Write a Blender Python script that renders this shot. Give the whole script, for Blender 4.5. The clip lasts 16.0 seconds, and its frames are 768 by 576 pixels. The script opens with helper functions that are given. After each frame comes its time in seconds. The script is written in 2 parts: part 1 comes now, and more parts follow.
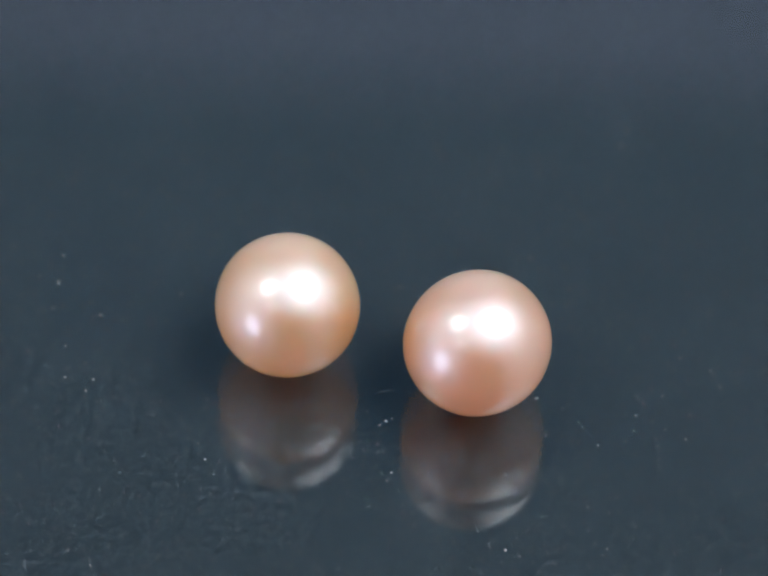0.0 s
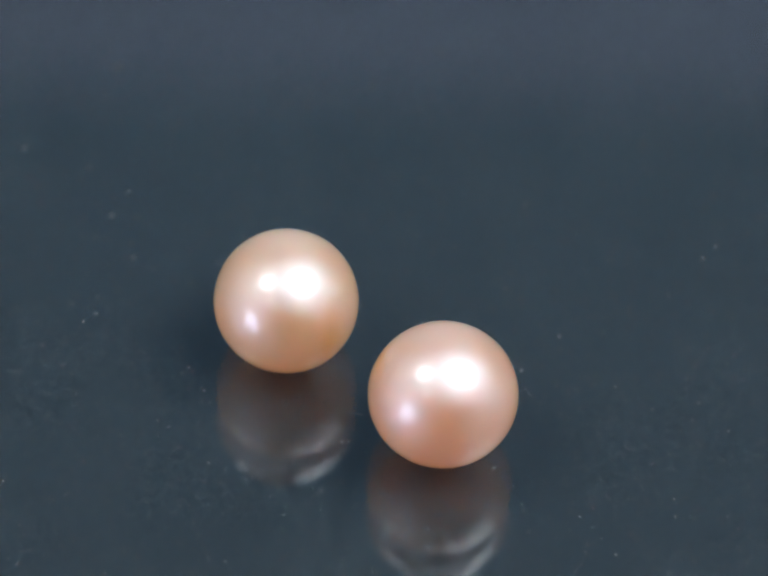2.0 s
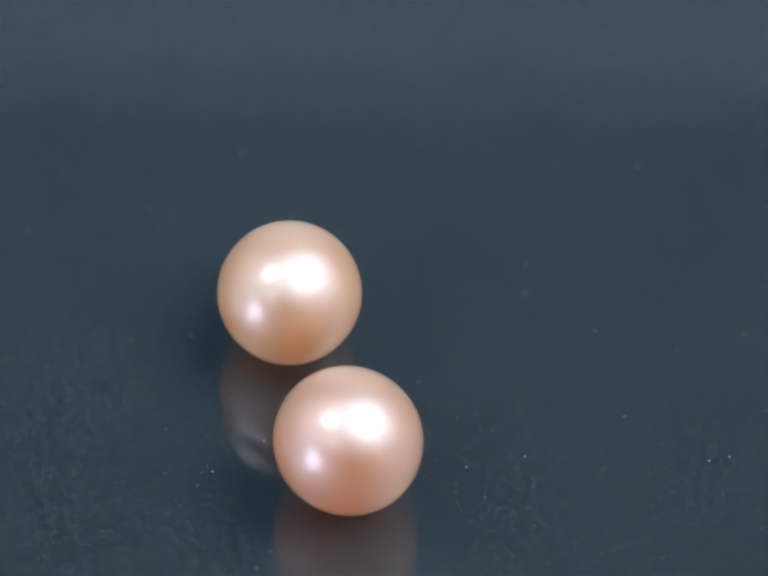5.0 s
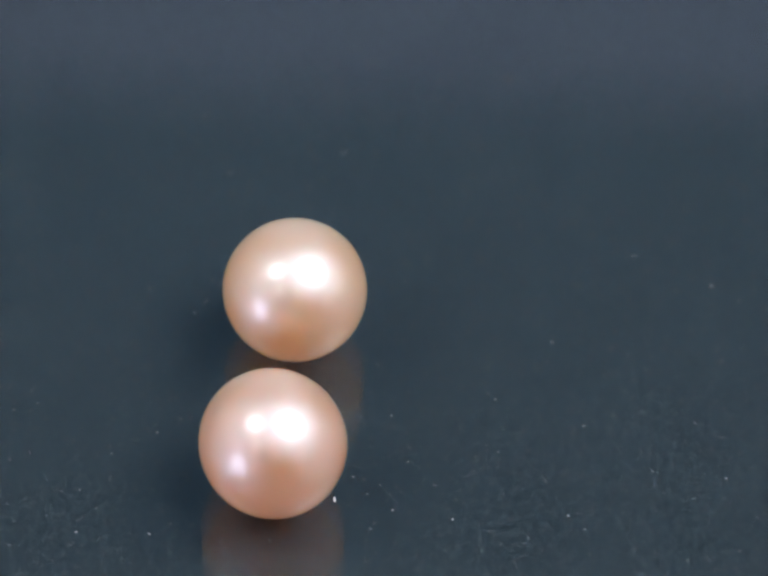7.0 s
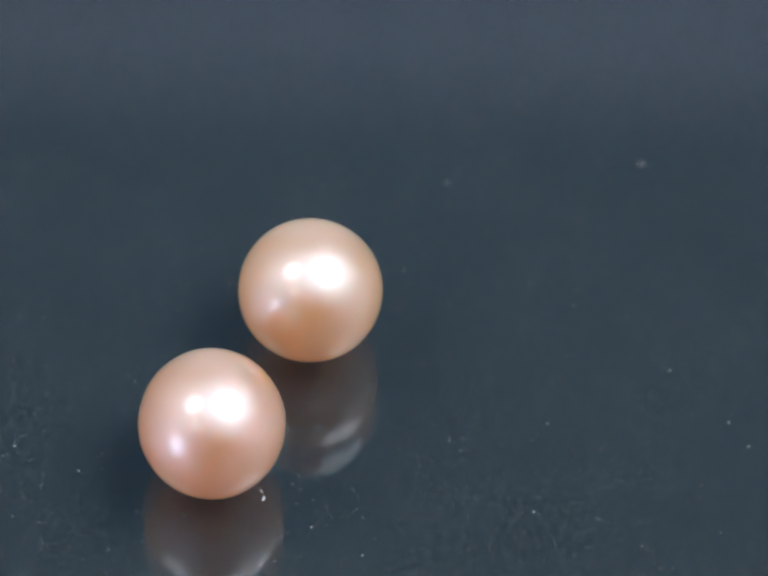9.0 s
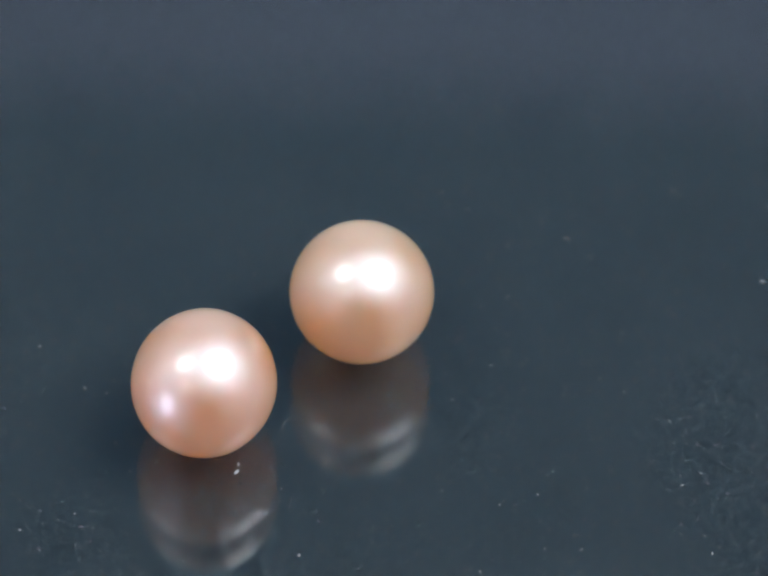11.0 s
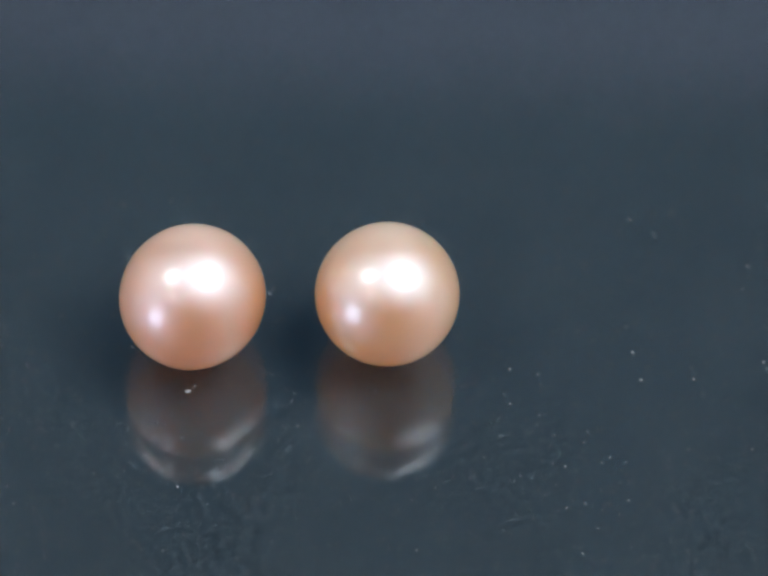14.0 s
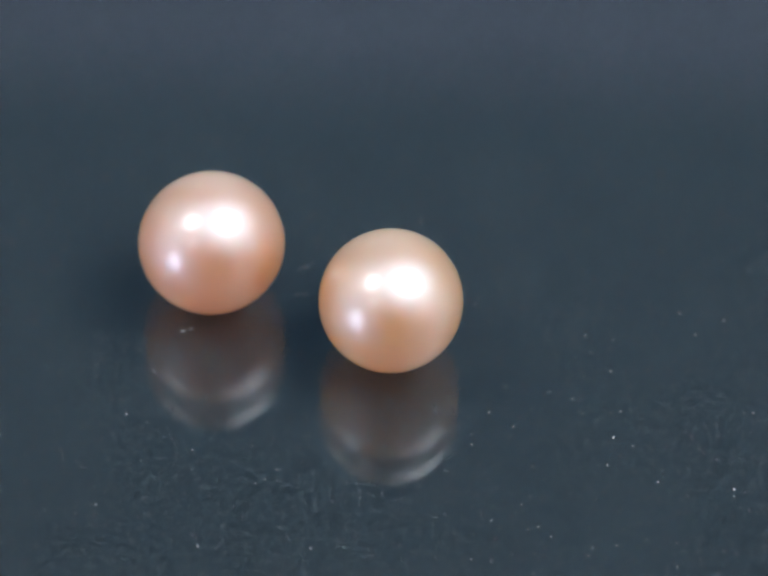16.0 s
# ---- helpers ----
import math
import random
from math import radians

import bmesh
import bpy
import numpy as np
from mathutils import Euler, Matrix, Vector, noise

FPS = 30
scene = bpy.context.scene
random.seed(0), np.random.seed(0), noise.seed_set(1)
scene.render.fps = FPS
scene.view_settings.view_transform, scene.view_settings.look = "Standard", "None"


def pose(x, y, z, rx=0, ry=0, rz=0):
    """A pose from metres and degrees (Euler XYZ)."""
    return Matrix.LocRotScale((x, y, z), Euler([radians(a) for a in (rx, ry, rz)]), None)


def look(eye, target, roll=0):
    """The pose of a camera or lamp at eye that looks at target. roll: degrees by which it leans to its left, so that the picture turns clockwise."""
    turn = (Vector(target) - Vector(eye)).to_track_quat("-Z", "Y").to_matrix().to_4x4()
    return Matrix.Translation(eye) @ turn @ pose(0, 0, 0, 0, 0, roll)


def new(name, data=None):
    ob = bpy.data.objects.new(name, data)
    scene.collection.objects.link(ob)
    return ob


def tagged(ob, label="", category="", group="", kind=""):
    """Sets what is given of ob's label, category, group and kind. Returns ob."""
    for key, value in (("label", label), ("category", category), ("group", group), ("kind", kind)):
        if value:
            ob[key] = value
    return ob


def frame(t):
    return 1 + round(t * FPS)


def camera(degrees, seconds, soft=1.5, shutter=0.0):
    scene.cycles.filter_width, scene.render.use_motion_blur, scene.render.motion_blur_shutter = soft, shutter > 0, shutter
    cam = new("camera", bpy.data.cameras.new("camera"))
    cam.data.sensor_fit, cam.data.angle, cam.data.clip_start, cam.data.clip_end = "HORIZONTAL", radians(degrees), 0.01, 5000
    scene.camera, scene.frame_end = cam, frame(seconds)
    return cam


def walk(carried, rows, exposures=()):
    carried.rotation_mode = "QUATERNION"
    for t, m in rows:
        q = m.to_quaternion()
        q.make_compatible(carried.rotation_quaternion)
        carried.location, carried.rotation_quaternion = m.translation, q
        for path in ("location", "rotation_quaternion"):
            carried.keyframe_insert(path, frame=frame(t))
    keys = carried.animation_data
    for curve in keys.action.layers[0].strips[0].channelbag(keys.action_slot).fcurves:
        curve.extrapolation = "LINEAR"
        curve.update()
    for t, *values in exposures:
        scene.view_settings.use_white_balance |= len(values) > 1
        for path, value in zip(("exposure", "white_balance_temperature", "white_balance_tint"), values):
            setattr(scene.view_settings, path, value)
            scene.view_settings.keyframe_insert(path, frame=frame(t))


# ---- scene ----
MM = 0.001
SECONDS = 16.0

# ---------------------------------------------------------------- camera
DIST, TILT, LEAN = 219.29 * MM, radians(51.06), 1.74
EYE = (0.0, -DIST * math.cos(TILT), DIST * math.sin(TILT))
FOCAL = 36.505 * 219.29          # focal length over the width of a picture 1568 wide
cam = camera(math.degrees(2 * math.atan(784 / FOCAL)), SECONDS, soft=2.2)
cam.data.dof.use_dof = True
cam.data.dof.focus_distance = 0.2105
cam.data.dof.aperture_fstop = 25.0

# small drifts of the aim on the tripod: seconds, to the side, downwards
AIM = [(0.0, 7.0, -26.6), (0.75, 6.2, -22.0), (1.5, 4.0, -17.2), (2.5, -0.5, -9.6), (3.5, -5.0, -6.0), (4.2, -9.2, -4.1),
       (5.4, -19.5, -1.4), (6.5, -27.9, 0.7), (7.0, -30.6, 1.6), (8.0, -37.0, 1.4), (9.0, -27.6, 3.4), (9.2, -22.0, 3.3),
       (10.3, 19.0, 0.8), (11.3, 56.5, -1.0), (11.5, 60.5, -0.2), (11.6, 76.0, -0.5), (11.7, 93.8, -1.2), (11.8, 111.5, -3.4),
       (11.9, 114.0, -5.4), (12.0, 110.8, -7.4), (12.5, 97.8, -13.6), (13.0, 86.0, -16.2), (13.5, 78.5, -18.4),
       (14.5, 74.0, -26.2), (15.2, 75.4, -29.0), (16.0, 76.9, -31.0)]


def aim(dx, dy):
    return look(EYE, (0, 0, 0), LEAN) @ pose(0, 0, 0, math.degrees(dy / FOCAL), math.degrees(dx / FOCAL), 0)


walk(cam, [(t, aim(dx, dy)) for t, dx, dy in AIM])

# ---------------------------------------------------------------- world and light
world = bpy.data.worlds.new("world")
world.use_nodes = True
scene.world = world
world.node_tree.nodes["Background"].inputs["Color"].default_value = (0.75, 0.82, 1.0, 1)
world.node_tree.nodes["Background"].inputs["Strength"].default_value = 0.4


def disc_lamp(name, direction, reach, radius, watts, colour):
    lamp = bpy.data.lights.new(name, "AREA")
    lamp.shape, lamp.size, lamp.energy, lamp.color = "DISK", 2 * radius, watts, colour
    lamp.spread = radians(170)
    ob = new(name, lamp)
    eye = Vector(direction).normalized() * reach
    ob.matrix_basis = look(eye, (0, 0, 0))
    return ob


lamp_right = disc_lamp("lamp_right", (0.419, -0.125, 0.900), 0.74, 0.212, 8.2, (0.91, 0.96, 1.0))
lamp_left = disc_lamp("lamp_left", (-0.480, -0.108, 0.872), 0.74, 0.146, 2.7, (0.91, 0.96, 1.0))
# a small lit lamp beside the camera
lamp_small = disc_lamp("lamp_small", (-0.43, -0.61, 0.67), 0.60, 0.030, 0.17, (1.0, 0.86, 0.84))
# daylight through the opening of the tent
day = bpy.data.lights.new("daylight", "AREA")
day.shape, day.size, day.size_y, day.energy, day.color = "RECTANGLE", 0.34, 0.27, 3.5, (0.68, 0.75, 1.0)
day_ob = new("daylight", day)
day_ob.matrix_basis = look((-0.607, -0.530, 0.056), (0, -0.530, 0.056))

# unseen broad fill, added behind the plate to pale the tops of the pearls
fill_lamp = bpy.data.lights.new("back_fill", "AREA")
fill_lamp.shape, fill_lamp.size, fill_lamp.size_y, fill_lamp.energy, fill_lamp.color = "RECTANGLE", 0.92, 0.68, 2.1, (0.84, 0.90, 1.0)
fill_ob = new("back_fill", fill_lamp)
fill_ob.matrix_basis = look((0, 0.824, 0.438), (0, 0, 0.438))

# ---------------------------------------------------------------- materials


def material(name):
    m = bpy.data.materials.new(name)
    m.use_nodes = True
    nt = m.node_tree
    return m, nt, nt.nodes["Principled BSDF"]


def node(nt, kind, **inputs):
    n = nt.nodes.new(kind)
    for key, value in inputs.items():
        n.inputs[key.replace("_", " ")].default_value = value
    return n


def ramp(nt, source, stops):
    r = nt.nodes.new("ShaderNodeValToRGB")
    while len(r.color_ramp.elements) < len(stops):
        r.color_ramp.elements.new(0.5)
    for el, (pos, col) in zip(r.color_ramp.elements, stops):
        el.position, el.color = pos, (*col, 1)
    nt.links.new(source, r.inputs["Fac"])
    return r.outputs["Color"]


def bump(nt, source, strength, distance, bsdf, socket="Normal"):
    b = node(nt, "ShaderNodeBump", Strength=strength, Distance=distance)
    nt.links.new(source, b.inputs["Height"])
    nt.links.new(b.outputs["Normal"], bsdf.inputs[socket])
    return b


def pearl_material(name, low, high, through_colour, sheen_colour):
    m, nt, b = material(name)
    tex = nt.nodes.new("ShaderNodeTexCoord")
    big = node(nt, "ShaderNodeTexNoise", Scale=260.0, Detail=3.0, Roughness=0.5)
    nt.links.new(tex.outputs["Object"], big.inputs["Vector"])
    nt.links.new(ramp(nt, big.outputs["Fac"], [(0.3, low), (0.7, high)]), b.inputs["Base Color"])
    b.inputs["Roughness"].default_value = 0.6
    b.inputs["Specular IOR Level"].default_value = 0.0
    b.inputs["Subsurface Weight"].default_value = 1.0
    b.inputs["Subsurface Radius"].default_value = (1.0, 0.5, 0.3)
    b.inputs["Subsurface Scale"].default_value = 0.0052
    # light that passes through the body
    glow = node(nt, "ShaderNodeBsdfTranslucent", Color=(*through_colour, 1))
    body = node(nt, "ShaderNodeMixShader", Fac=0.80)
    nt.links.new(b.outputs["BSDF"], body.inputs[1])
    nt.links.new(glow.outputs["BSDF"], body.inputs[2])
    # the soft sheen of the nacre's deeper layers, over unevenly laid crystals
    fine = node(nt, "ShaderNodeTexNoise", Scale=2200.0, Detail=4.0, Roughness=0.6)
    nt.links.new(tex.outputs["Object"], fine.inputs["Vector"])
    relief = node(nt, "ShaderNodeBump", Strength=0.05, Distance=0.00002)
    nt.links.new(fine.outputs["Fac"], relief.inputs["Height"])
    sheen = node(nt, "ShaderNodeBsdfAnisotropic", Color=(*sheen_colour, 1), Roughness=0.55)
    sheen.distribution = "BECKMANN"
    facing = node(nt, "ShaderNodeLayerWeight", Blend=0.5)
    gloss = nt.nodes.new("ShaderNodeMapRange")
    for key, value in (("From Min", 0.10), ("From Max", 0.75), ("To Min", 0.27), ("To Max", 0.30)):
        gloss.inputs[key].default_value = value
    nt.links.new(facing.outputs["Facing"], gloss.inputs["Value"])
    deep = nt.nodes.new("ShaderNodeMixShader")
    nt.links.new(gloss.outputs["Result"], deep.inputs["Fac"])
    nt.links.new(body.outputs["Shader"], deep.inputs[1])
    nt.links.new(sheen.outputs["BSDF"], deep.inputs[2])
    # the polished skin
    skin = node(nt, "ShaderNodeBsdfAnisotropic", Color=(1, 1, 1, 1), Roughness=0.24)
    nt.links.new(relief.outputs["Normal"], skin.inputs["Normal"])
    edge = node(nt, "ShaderNodeFresnel", IOR=1.72)
    top = nt.nodes.new("ShaderNodeMixShader")
    nt.links.new(edge.outputs["Fac"], top.inputs["Fac"])
    nt.links.new(deep.outputs["Shader"], top.inputs[1])
    nt.links.new(skin.outputs["BSDF"], top.inputs[2])
    nt.links.new(top.outputs["Shader"], nt.nodes["Material Output"].inputs["Surface"])
    return m


PEARL_A = pearl_material("peach_nacre", (0.985, 0.44, 0.11), (0.99, 0.48, 0.13), (1.0, 0.53, 0.10), (0.74, 0.87, 1.0))
PEARL_B = pearl_material("pink_nacre", (0.985, 0.40, 0.12), (0.99, 0.44, 0.14), (1.0, 0.485, 0.10), (0.76, 0.87, 1.0))


def glass_material():
    m, nt, b = material("clear_glass")
    b.inputs["Base Color"].default_value = (0.97, 0.985, 0.98, 1)
    b.inputs["Transmission Weight"].default_value = 1.0
    b.inputs["Roughness"].default_value = 0.0
    b.inputs["IOR"].default_value = 1.46
    return m


GLASS = glass_material()


def backing_material():
    m, nt, b = material("dark_slate_backing")
    tex = nt.nodes.new("ShaderNodeTexCoord")
    n1 = node(nt, "ShaderNodeTexNoise", Scale=180.0, Detail=5.0, Roughness=0.65)
    nt.links.new(tex.outputs["Object"], n1.inputs["Vector"])
    cloud = ramp(nt, n1.outputs["Fac"], [(0.3, (0.70, 0.78, 0.80)), (0.7, (1.0, 1.0, 1.0))])
    n3 = node(nt, "ShaderNodeTexNoise", Scale=2600.0, Detail=3.0, Roughness=0.7)
    nt.links.new(tex.outputs["Object"], n3.inputs["Vector"])
    grain = ramp(nt, n3.outputs["Fac"], [(0.37, (0.0003, 0.0010, 0.0016)), (0.52, (0.0026, 0.0046, 0.0058)), (0.70, (0.0175, 0.0225, 0.0255))])
    both = nt.nodes.new("ShaderNodeMix")
    both.data_type, both.blend_type = "RGBA", "MULTIPLY"
    both.inputs[0].default_value = 1.0
    nt.links.new(grain, both.inputs[6])
    nt.links.new(cloud, both.inputs[7])
    nt.links.new(both.outputs[2], b.inputs["Base Color"])
    n2 = node(nt, "ShaderNodeTexNoise", Scale=4000.0, Detail=3.0)
    nt.links.new(tex.outputs["Object"], n2.inputs["Vector"])
    bump(nt, n2.outputs["Fac"], 0.3, 0.00005, b)
    b.inputs["Roughness"].default_value = 0.8
    b.inputs["Specular IOR Level"].default_value = 0.12
    return m


BACKING = backing_material()


def cloth_material(name, colour):
    m, nt, b = material(name)
    tex = nt.nodes.new("ShaderNodeTexCoord")
    n1 = node(nt, "ShaderNodeTexNoise", Scale=6.0, Detail=4.0)
    nt.links.new(tex.outputs["Object"], n1.inputs["Vector"])
    dark = tuple(c * 0.93 for c in colour)
    nt.links.new(ramp(nt, n1.outputs["Fac"], [(0.3, dark), (0.7, colour)]), b.inputs["Base Color"])
    n2 = node(nt, "ShaderNodeTexNoise", Scale=900.0, Detail=2.0)
    nt.links.new(tex.outputs["Object"], n2.inputs["Vector"])
    bump(nt, n2.outputs["Fac"], 0.3, 0.0004, b)
    b.inputs["Roughness"].default_value = 0.9
    return m


CLOTH = cloth_material("pale_grey_tent_cloth", (0.80, 0.79, 0.80))
# slate and lilac tints, made up for the glass plate to reflect
BLUE_REFLECTED = cloth_material("blue_grey_reflected", (0.079, 0.246, 0.404))
LILAC_REFLECTED = cloth_material("lilac_grey_reflected", (0.430, 0.545, 0.800))
DARK_CLOTH = cloth_material("charcoal_cloth", (0.05, 0.05, 0.055))


def plain_material(name, colour, rough, spread=0.15, scale=3000.0):
    m, nt, b = material(name)
    tex = nt.nodes.new("ShaderNodeTexCoord")
    n1 = node(nt, "ShaderNodeTexNoise", Scale=scale, Detail=3.0)
    nt.links.new(tex.outputs["Object"], n1.inputs["Vector"])
    dark = tuple(c * (1 - spread) for c in colour)
    nt.links.new(ramp(nt, n1.outputs["Fac"], [(0.3, dark), (0.7, colour)]), b.inputs["Base Color"])
    b.inputs["Roughness"].default_value = rough
    return m




def grain_material(name, stops):
    """Dust whose grains differ from one another in colour."""
    m, nt, b = material(name)
    geo = nt.nodes.new("ShaderNodeNewGeometry")
    nt.links.new(ramp(nt, geo.outputs["Random Per Island"], stops), b.inputs["Base Color"])
    b.inputs["Roughness"].default_value = 0.7
    b.inputs["Specular IOR Level"].default_value = 0.1
    return m


DUST = grain_material("pale_dust", [(0.0, (0.088, 0.151, 0.151)), (0.5, (0.128, 0.160, 0.175)), (1.0, (0.163, 0.163, 0.184))])
FILM = grain_material("film_dust", [(0.0, (0.011, 0.029, 0.028)), (0.35, (0.021, 0.035, 0.040)), (0.7, (0.040, 0.037, 0.050)), (1.0, (0.058, 0.077, 0.082))])
GRAIN = grain_material("bright_dust", [(0.0, (0.105, 0.180, 0.173)), (0.5, (0.180, 0.210, 0.225)), (1.0, (0.315, 0.323, 0.345))])
FLAKE = plain_material("white_flake", (0.437, 0.461, 0.469), 0.5)
LINT = plain_material("pale_lint", (0.164, 0.178, 0.187), 0.7)
BLACK = plain_material("black_plastic", (0.02, 0.02, 0.022), 0.45, 0.2, 200.0)

# ---------------------------------------------------------------- mesh helpers


def mesh_of(name, bm, mat, smooth=True):
    me = bpy.data.meshes.new(name)
    bm.to_mesh(me)
    bm.free()
    me.materials.append(mat)
    if smooth:
        me.polygons.foreach_set("use_smooth", [True] * len(me.polygons))
    return me


def part(name, bm, mat, parent=None, label="", smooth=True):
    ob = new(name, mesh_of(name, bm, mat, smooth))
    if parent:
        ob.parent = parent
    if label:
        tagged(ob, label)
    return ob


def box(bm, x0, x1, y0, y1, z0, z1):
    m = Matrix.Translation(((x0 + x1) / 2, (y0 + y1) / 2, (z0 + z1) / 2)) @ Matrix.Diagonal((x1 - x0, y1 - y0, z1 - z0, 1))
    bmesh.ops.create_cube(bm, size=1, matrix=m)


def disc(bm, radius, z0, z1, ease, steps=192):
    """A round plate with eased edges, turned about the z axis."""
    profile = [(0, z0), (radius - ease, z0), (radius - ease * 0.3, z0 + ease * 0.3), (radius, z0 + ease),
               (radius, z1 - ease), (radius - ease * 0.3, z1 - ease * 0.3), (radius - ease, z1), (0, z1)]
    rings = []
    for r, z in profile:
        if r == 0:
            rings.append([bm.verts.new((0, 0, z))])
        else:
            rings.append([bm.verts.new((r * math.cos(2 * math.pi * i / steps), r * math.sin(2 * math.pi * i / steps), z)) for i in range(steps)])
    for a, b in zip(rings, rings[1:]):
        for i in range(steps):
            j = (i + 1) % steps
            if len(a) == 1:
                bm.faces.new((a[0], b[j], b[i]))
            elif len(b) == 1:
                bm.faces.new((a[i], a[j], b[0]))
            else:
                bm.faces.new((a[i], a[j], b[j], b[i]))


# ---------------------------------------------------------------- the light tent that closes the place
X0, X1, Y0, Y1, Z0, Z1, TH = -0.60, 0.60, -0.74, 0.82, -0.080, 0.80, 0.008


def slab(name, label, category, *dims, mat=CLOTH):
    bm = bmesh.new()
    box(bm, *dims)
    return tagged(part(name, bm, mat, smooth=False), label, category, kind="structure")


slab("floor", "charcoal cloth floor of a photo light tent", "floor", X0, X1, Y0, Y1, Z0 - TH, Z0, mat=DARK_CLOTH)
slab("ceiling", "pale grey cloth top of a photo light tent", "ceiling", X0 - TH, X1 + TH, Y0 - TH, Y1 + TH, Z1, Z1 + TH)
# unseen panel, added to give the plate its slate reflection
slab("reflection_panel", "unseen slate blue-grey panel added for the glass plate to reflect", "ceiling", -0.17, 0.17, 0.49, 0.725, Z1 - 0.006, Z1, mat=BLUE_REFLECTED)
# added paler strip: its reflection lightens the far side of the plate
slab("reflection_strip", "unseen lilac-grey strip added to lighten the reflection on the far plate", "ceiling", -0.17, 0.17, 0.725, Y1, Z1 - 0.006, Z1, mat=LILAC_REFLECTED)
# the back is left open only for the added fill light
bm = bmesh.new()
box(bm, X0, -0.46, Y1, Y1 + TH, Z0, Z1)
box(bm, 0.46, X1, Y1, Y1 + TH, Z0, Z1)
box(bm, -0.46, 0.46, Y1, Y1 + TH, Z0, 0.06)
box(bm, -0.46, 0.46, Y1, Y1 + TH, 0.782, Z1)
tagged(part("wall_north", bm, CLOTH, smooth=False), "pale grey cloth tent back with a wide opening for an added fill light", "wall", kind="structure")
slab("wall_south", "charcoal cloth front of a photo light tent", "wall", X0, X1, Y0 - TH, Y0, Z0, Z1, mat=DARK_CLOTH)
slab("wall_east", "pale grey cloth side of a photo light tent", "wall", X1, X1 + TH, Y0, Y1, Z0, Z1, mat=CLOTH)
bm = bmesh.new()
WY0, WY1, WZ0, WZ1 = -0.700, -0.350, -0.078, 0.196
box(bm, X0 - TH, X0, Y0, WY0, Z0, Z1)
box(bm, X0 - TH, X0, WY1, Y1, Z0, Z1)
box(bm, X0 - TH, X0, WY0, WY1, Z0, WZ0)
box(bm, X0 - TH, X0, WY0, WY1, WZ1, Z1)
box(bm, X0 - 0.005, X0, -0.537, -0.513, WZ0, WZ1)
tagged(part("wall_west", bm, CLOTH, smooth=False), "pale grey cloth tent side with a small daylight opening", "wall", kind="structure")

# ---------------------------------------------------------------- turntable
PIVOT = (-3.509 * MM, -5.226 * MM)
turntable = tagged(new("turntable"), "low round turntable with a dark glossy glass plate", "turntable")
turntable.location = (*PIVOT, 0)
bm = bmesh.new()
disc(bm, 0.085, Z0, -0.0105, 0.002)
part("base", bm, BLACK, turntable, "low black plastic turntable base")
bm = bmesh.new()
disc(bm, 0.1495, -0.0105, -2.30 * MM, 0.001)
plate = part("plate", bm, BACKING, turntable, "matt dark slate disc under glass", smooth=False)
bm = bmesh.new()
disc(bm, 0.150, -2.12 * MM, 0, 0.0003)
pane = part("glass_pane", bm, GLASS, plate, "clear polished glass sheet over dark backing", smooth=False)
pane.visible_shadow = False

# ---------------------------------------------------------------- pearls


def pearl(name, size, mat, label, seed, swell):
    """An undrilled round pearl, slightly out of true, resting on its base."""
    bm = bmesh.new()
    bmesh.ops.create_uvsphere(bm, u_segments=128, v_segments=80, radius=1)
    a, b, c = size
    for v in bm.verts:
        n = v.co.normalized()
        d = 1 + swell * noise.noise(n * 1.3 + Vector((seed, 0, 0))) + swell * 0.25 * noise.noise(n * 4 + Vector((0, seed, 0)))
        v.co = Vector((n.x * a * d, n.y * b * d, n.z * c * d)) * MM
    low = min(v.co.z for v in bm.verts)
    for v in bm.verts:
        v.co.z -= low
    return tagged(part(name, bm, mat), label, "pearl", group="pair of pearls")


PEARLS = [(pearl("pearl", (3.95, 3.95, 3.94), PEARL_A, "round peach-gold pearl resting on the dark glass plate", 3.0, 0.004), -1.863, -0.275, 0),
          (pearl("pearl", (4.03, 3.91, 4.03), PEARL_B, "slightly larger pinkish-peach pearl resting on the dark glass plate", 8.0, 0.006), 8.476, -2.540, 25)]

# ---------------------------------------------------------------- dust on the glass
rng = np.random.default_rng(7)


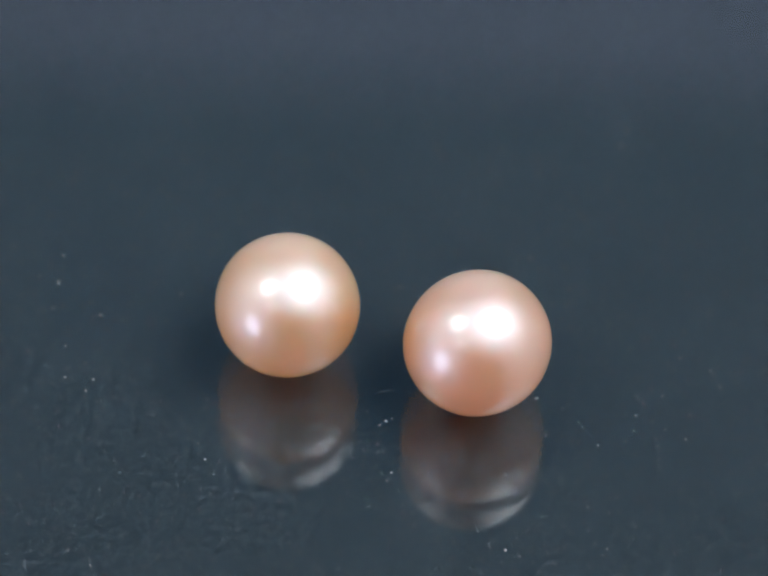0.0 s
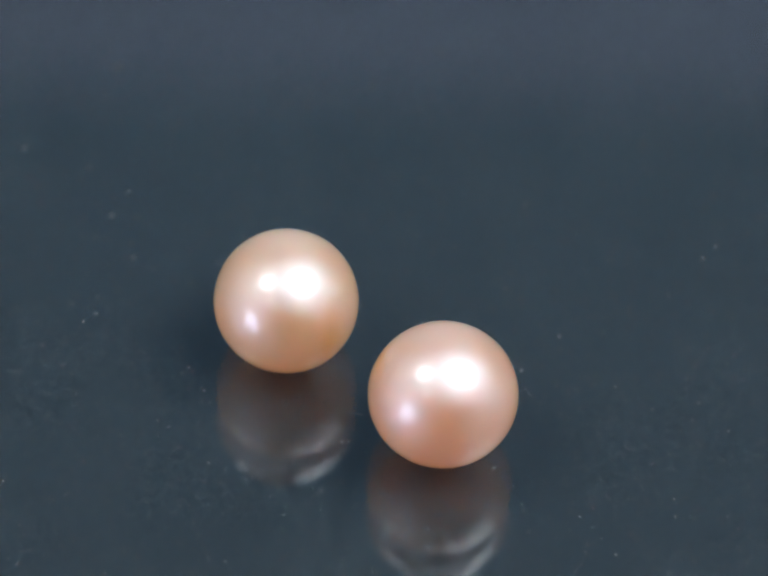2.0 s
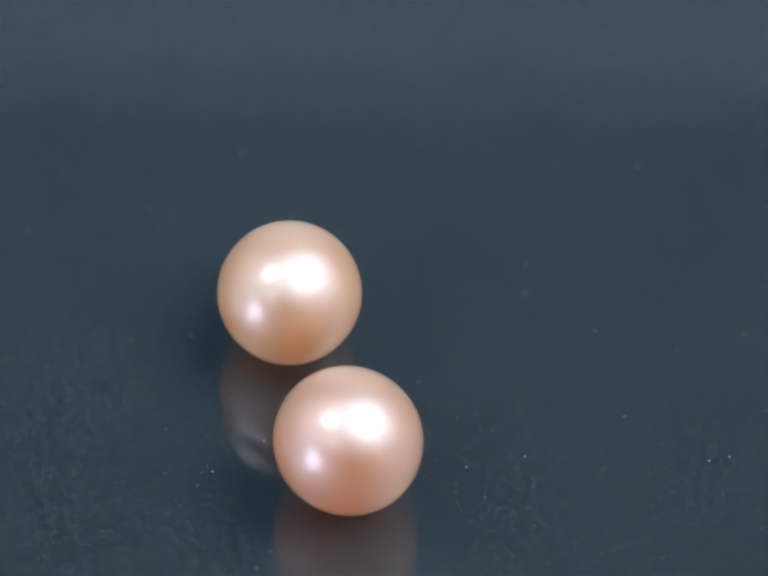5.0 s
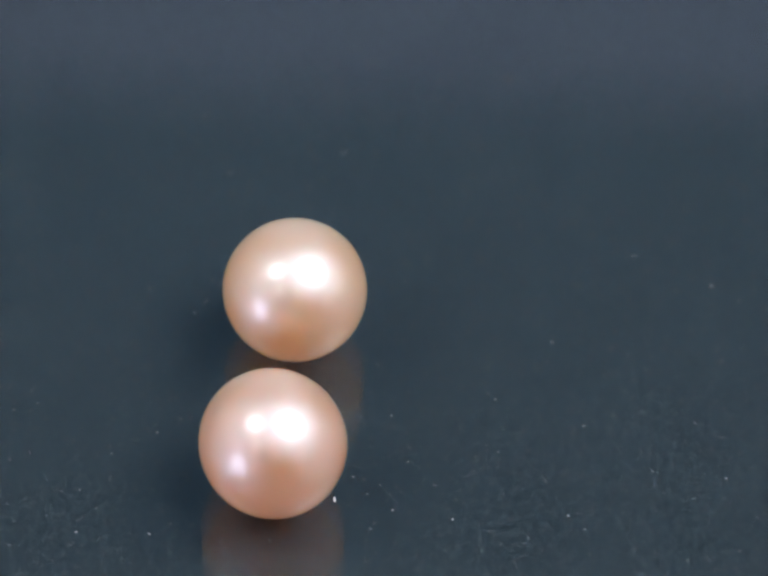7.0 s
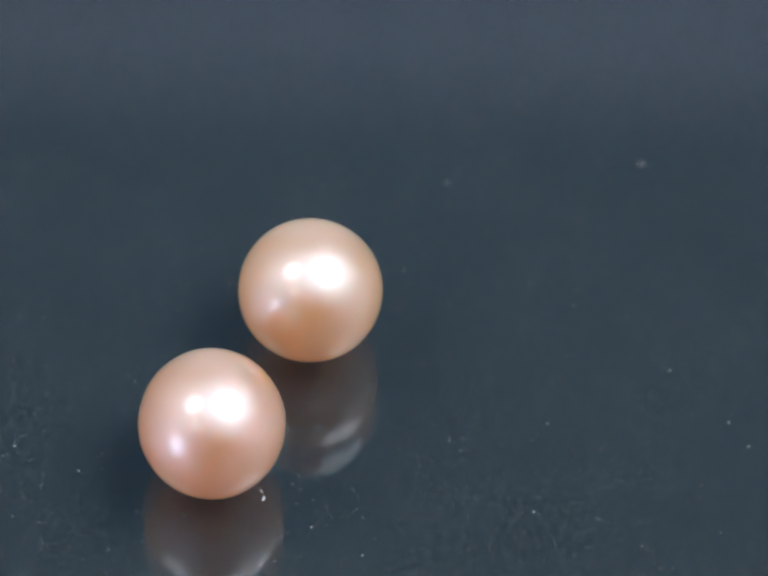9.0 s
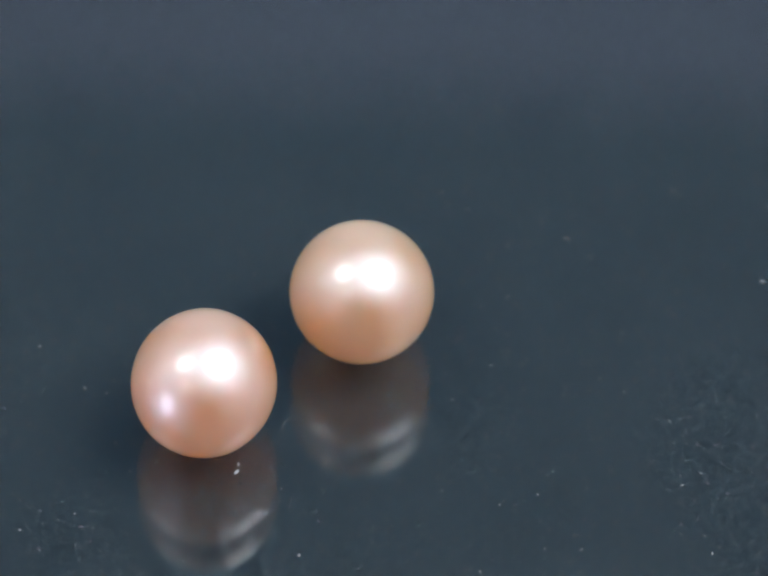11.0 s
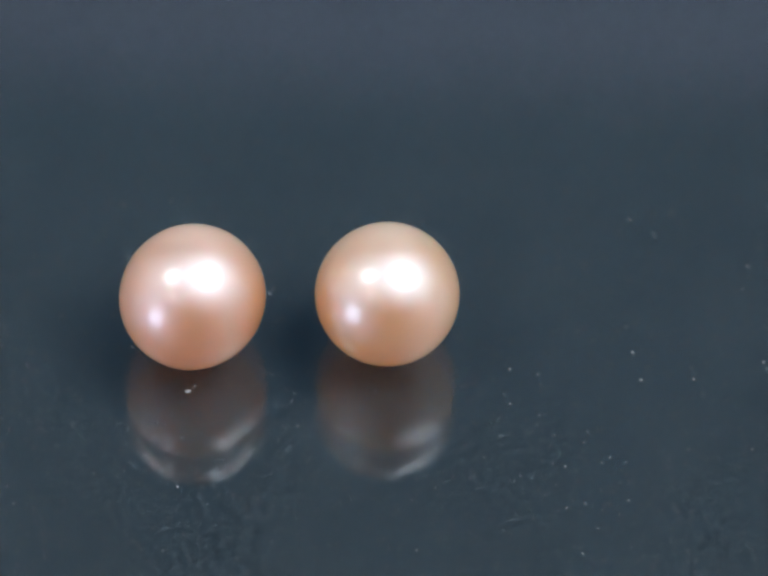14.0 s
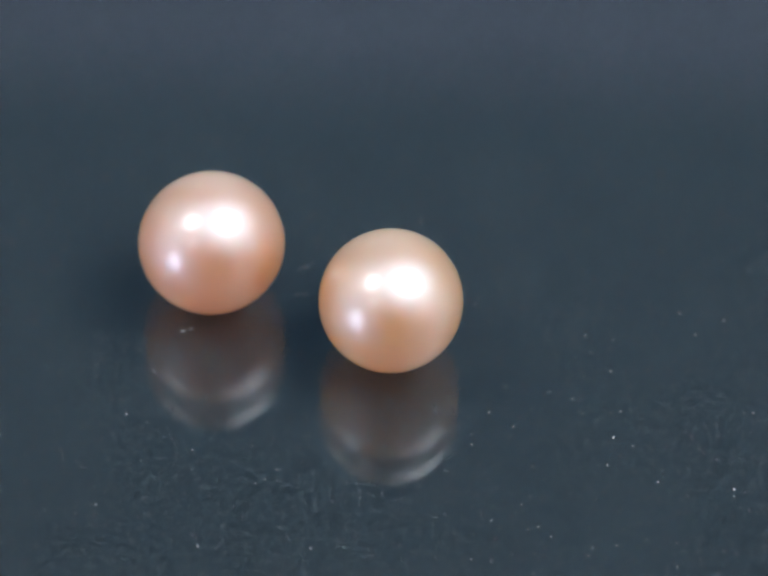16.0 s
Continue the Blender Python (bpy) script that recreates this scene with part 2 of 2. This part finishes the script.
def dust_sheet(count, reach, mean, spread, most, stretch, name, label, mat):
    """Grains lying on the plate, in uneven drifts."""
    verts, faces = [], []
    made = 0
    while made < count:
        r, a = reach * math.sqrt(rng.random()), rng.random() * 2 * math.pi
        x, y = r * math.cos(a), r * math.sin(a)
        drift = 0.7 + 0.25 * noise.noise(Vector((x * 0.09, y * 0.09, 1.7))) + 0.3 * noise.noise(Vector((x * 0.4, y * 0.4, 5.2)))
        if rng.random() > drift:
            continue
        if any((x - px) ** 2 + (y - py) ** 2 < 12.0 for _, px, py, _ in PEARLS):
            continue
        s = min(mean * math.exp(spread * rng.standard_normal()), most)
        t, k, lift = rng.random() * math.pi, 0.7 + stretch * rng.random(), s * (0.4 + 0.6 * rng.random())
        ux, uy = math.cos(t) * s * k, math.sin(t) * s * k
        vx, vy = -math.sin(t) * s, math.cos(t) * s
        i = len(verts)
        verts += [((x + ux) * MM, (y + uy) * MM, 0), ((x + vx) * MM, (y + vy) * MM, 0), ((x - ux) * MM, (y - uy) * MM, 0),
                  ((x - vx) * MM, (y - vy) * MM, 0), ((x + ux * 0.3 * rng.random()) * MM, (y + vy * 0.3 * rng.random()) * MM, lift * MM)]
        faces += [(i, i + 1, i + 4), (i + 1, i + 2, i + 4), (i + 2, i + 3, i + 4), (i + 3, i, i + 4)]
        made += 1
    me = bpy.data.meshes.new(name)
    me.from_pydata(verts, [], faces)
    me.materials.append(mat)
    return tagged(new(name, me), label, "dust", kind="stuff")


DRIFTS = [dust_sheet(9000, 36.0, 0.015, 0.55, 0.05, 0.7, "dust", "fine pale dust strewn over the dark glass plate", DUST),
          dust_sheet(16000, 34.0, 0.040, 0.40, 0.09, 1.2, "film_specks", "faint grey film of specks on the dark glass plate", FILM),
          dust_sheet(2100, 34.0, 0.027, 0.40, 0.07, 0.8, "bright_grains", "sparse bright dust grains on the dark glass plate", GRAIN)]


def flake_mesh(seed):
    r = random.Random(seed)
    bm = bmesh.new()
    bmesh.ops.create_icosphere(bm, subdivisions=1, radius=1)
    long, slant = 1.2 + 0.8 * r.random(), r.random() - 0.5
    for v in bm.verts:
        v.co *= 0.45 + 0.9 * r.random()
        v.co.x = v.co.x * long + v.co.y * slant
        v.co.y *= 0.75
        v.co.z = max(v.co.z, -0.4) * 0.35 + 0.14
    return mesh_of("dust_flake", bm, FLAKE, False)


FLAKES = [flake_mesh(i) for i in range(5)]
# on the plate: millimetres from its pivot, and half width
SPOTS_1 = [(9.60, 0.67, 0.13), (9.12, 0.40, 0.10), (-14.71, 5.85, 0.055), (-7.31, 5.69, 0.042), (-14.10, -0.57, 0.045),
           (-9.07, 10.47, 0.049), (-17.39, 10.31, 0.045), (15.68, 4.85, 0.042), (-5.01, 6.43, 0.040), (-9.64, 14.84, 0.045), (-19.60, 14.20, 0.10),
           (1.77, -16.02, 0.050), (-2.96, 23.32, 0.060), (7.50, 8.58, 0.042), (7.45, 4.91, 0.040), (-5.44, 19.37, 0.060), (11.86, -3.05, 0.075),
           (-14.81, 3.95, 0.070), (-13.94, -2.70, 0.055), (-12.71, -3.57, 0.055), (-5.98, -7.94, 0.045), (-14.54, -8.25, 0.050), (3.70, -4.98, 0.065)]
SPOTS_2 = [(3.34, -5.25, 0.050), (4.02, -4.80, 0.045), (-6.10, -9.89, 0.042), (-6.40, -6.87, 0.035), (-3.95, -5.62, 0.035), (-16.55, -4.31, 0.042),
           (-4.85, -8.61, 0.035), (-2.19, -9.31, 0.045), (15.64, -12.90, 0.045), (15.00, -12.61, 0.040), (14.62, -10.24, 0.038), (15.77, -10.56, 0.050),
           (15.18, -6.12, 0.042), (22.59, -6.17, 0.042), (-11.61, -15.11, 0.045), (-15.85, -9.39, 0.045), (-9.35, 4.11, 0.050), (-7.89, 3.40, 0.045)]
SPOTS_3 = [(5.26, -10.97, 0.040), (7.50, -12.85, 0.038), (4.10, -8.40, 0.055), (-0.43, -8.76, 0.040), (-1.37, -7.71, 0.040), (8.82, 3.23, 0.042),
           (4.37, 7.79, 0.036), (2.77, 5.54, 0.036), (6.80, 9.27, 0.040), (7.29, 9.84, 0.040), (-2.87, 21.29, 0.050), (-1.69, 24.72, 0.055),
           (-12.38, -2.77, 0.055), (-17.33, -5.23, 0.060), (-18.37, -3.86, 0.055), (-12.85, -1.67, 0.050), (-12.30, 1.71, 0.045), (-19.17, 11.82, 0.050),
           (-7.17, 5.00, 0.040), (3.75, 10.18, 0.036), (1.98, 12.76, 0.040), (-8.39, 16.19, 0.040), (-11.00, 14.22, 0.042), (-2.99, 4.90, 0.036)]
CARRIED = []
for i, (x, y, s) in enumerate(SPOTS_1 + SPOTS_2 + SPOTS_3):
    ob = tagged(new("dust_flake", FLAKES[i % 5]), "small pale dust flake lying on the dark glass", "dust flake", group="dust flakes on the plate")
    ob.scale = (s * MM, s * MM * 0.8, s * MM * 0.7)
    CARRIED.append((ob, x, y, i * 47.0))


def fibre(points, thick, label):
    """A thin hair of lint along a smooth line, in millimetres from its middle."""
    curve = bpy.data.curves.new("lint_fibre", "CURVE")
    curve.dimensions, curve.bevel_depth, curve.bevel_resolution, curve.resolution_u = "3D", thick * MM, 1, 6
    sp = curve.splines.new("BEZIER")
    sp.bezier_points.add(len(points) - 1)
    for bp, (x, y, z) in zip(sp.bezier_points, points):
        bp.co = (x * MM, y * MM, (z + thick) * MM)
        bp.handle_left_type = bp.handle_right_type = "AUTO"
    tmp = bpy.data.objects.new("tmp", curve)
    me = bpy.data.meshes.new_from_object(tmp)
    bpy.data.objects.remove(tmp)
    me.name = "lint_fibre"
    me.materials.clear()
    me.materials.append(LINT)
    return tagged(new("lint_fibre", me), label, "lint fibre", group="lint fibres on the plate")


CARRIED += [
    (fibre([(-0.40, -0.06, 0), (0, 0.03, 0.03), (0.40, 0.08, 0)], 0.014, "short pale straight hair of lint on the dark glass"), 3.56, -2.93, 186.0),
    (fibre([(-0.45, -0.15, 0), (0, 0.02, 0.05), (0.45, 0.12, 0)], 0.009, "short straight hair of lint on the dark glass"), 14.36, 10.04, 95.0),
    (fibre([(-0.5, 0.3, 0), (0.1, 0.25, 0.05), (0.5, -0.3, 0)], 0.012, "short curved hair of lint on the dark glass"), 5.3, 0.7, -150.0)]

# ---------------------------------------------------------------- the turn of the plate
TURN = [(0.0, 0.2), (1.5, 17.35), (2.5, 28.97), (3.5, 40.8), (4.2, 49.15), (6.5, 75.95), (7.0, 81.97), (8.0, 94.0), (9.0, 105.35),
        (9.2, 107.7), (11.3, 132.2), (11.5, 134.6), (12.0, 140.6), (12.5, 146.35), (13.5, 158.1), (14.5, 169.85), (16.0, 187.5)]


def turn_rows(x, y, spin):
    """Poses of a thing that lies at x, y millimetres on the turning plate."""
    rows = []
    for k in range(33):
        t = k * 0.5
        a = -float(np.interp(t, [q[0] for q in TURN], [q[1] for q in TURN]))
        c, s = math.cos(radians(a)), math.sin(radians(a))
        rows.append((t, pose(PIVOT[0] + (c * x - s * y) * MM, PIVOT[1] + (s * x + c * y) * MM, 0, 0, 0, a + spin)))
    return rows


def motions():
    walk(plate, [(t, pose(0, 0, 0, 0, 0, -a)) for t, a in TURN])
    for drift in DRIFTS:
        walk(drift, turn_rows(0, 0, 0))
    for ob, x, y, spin in PEARLS + CARRIED:
        walk(ob, turn_rows(x, y, spin))


motions()
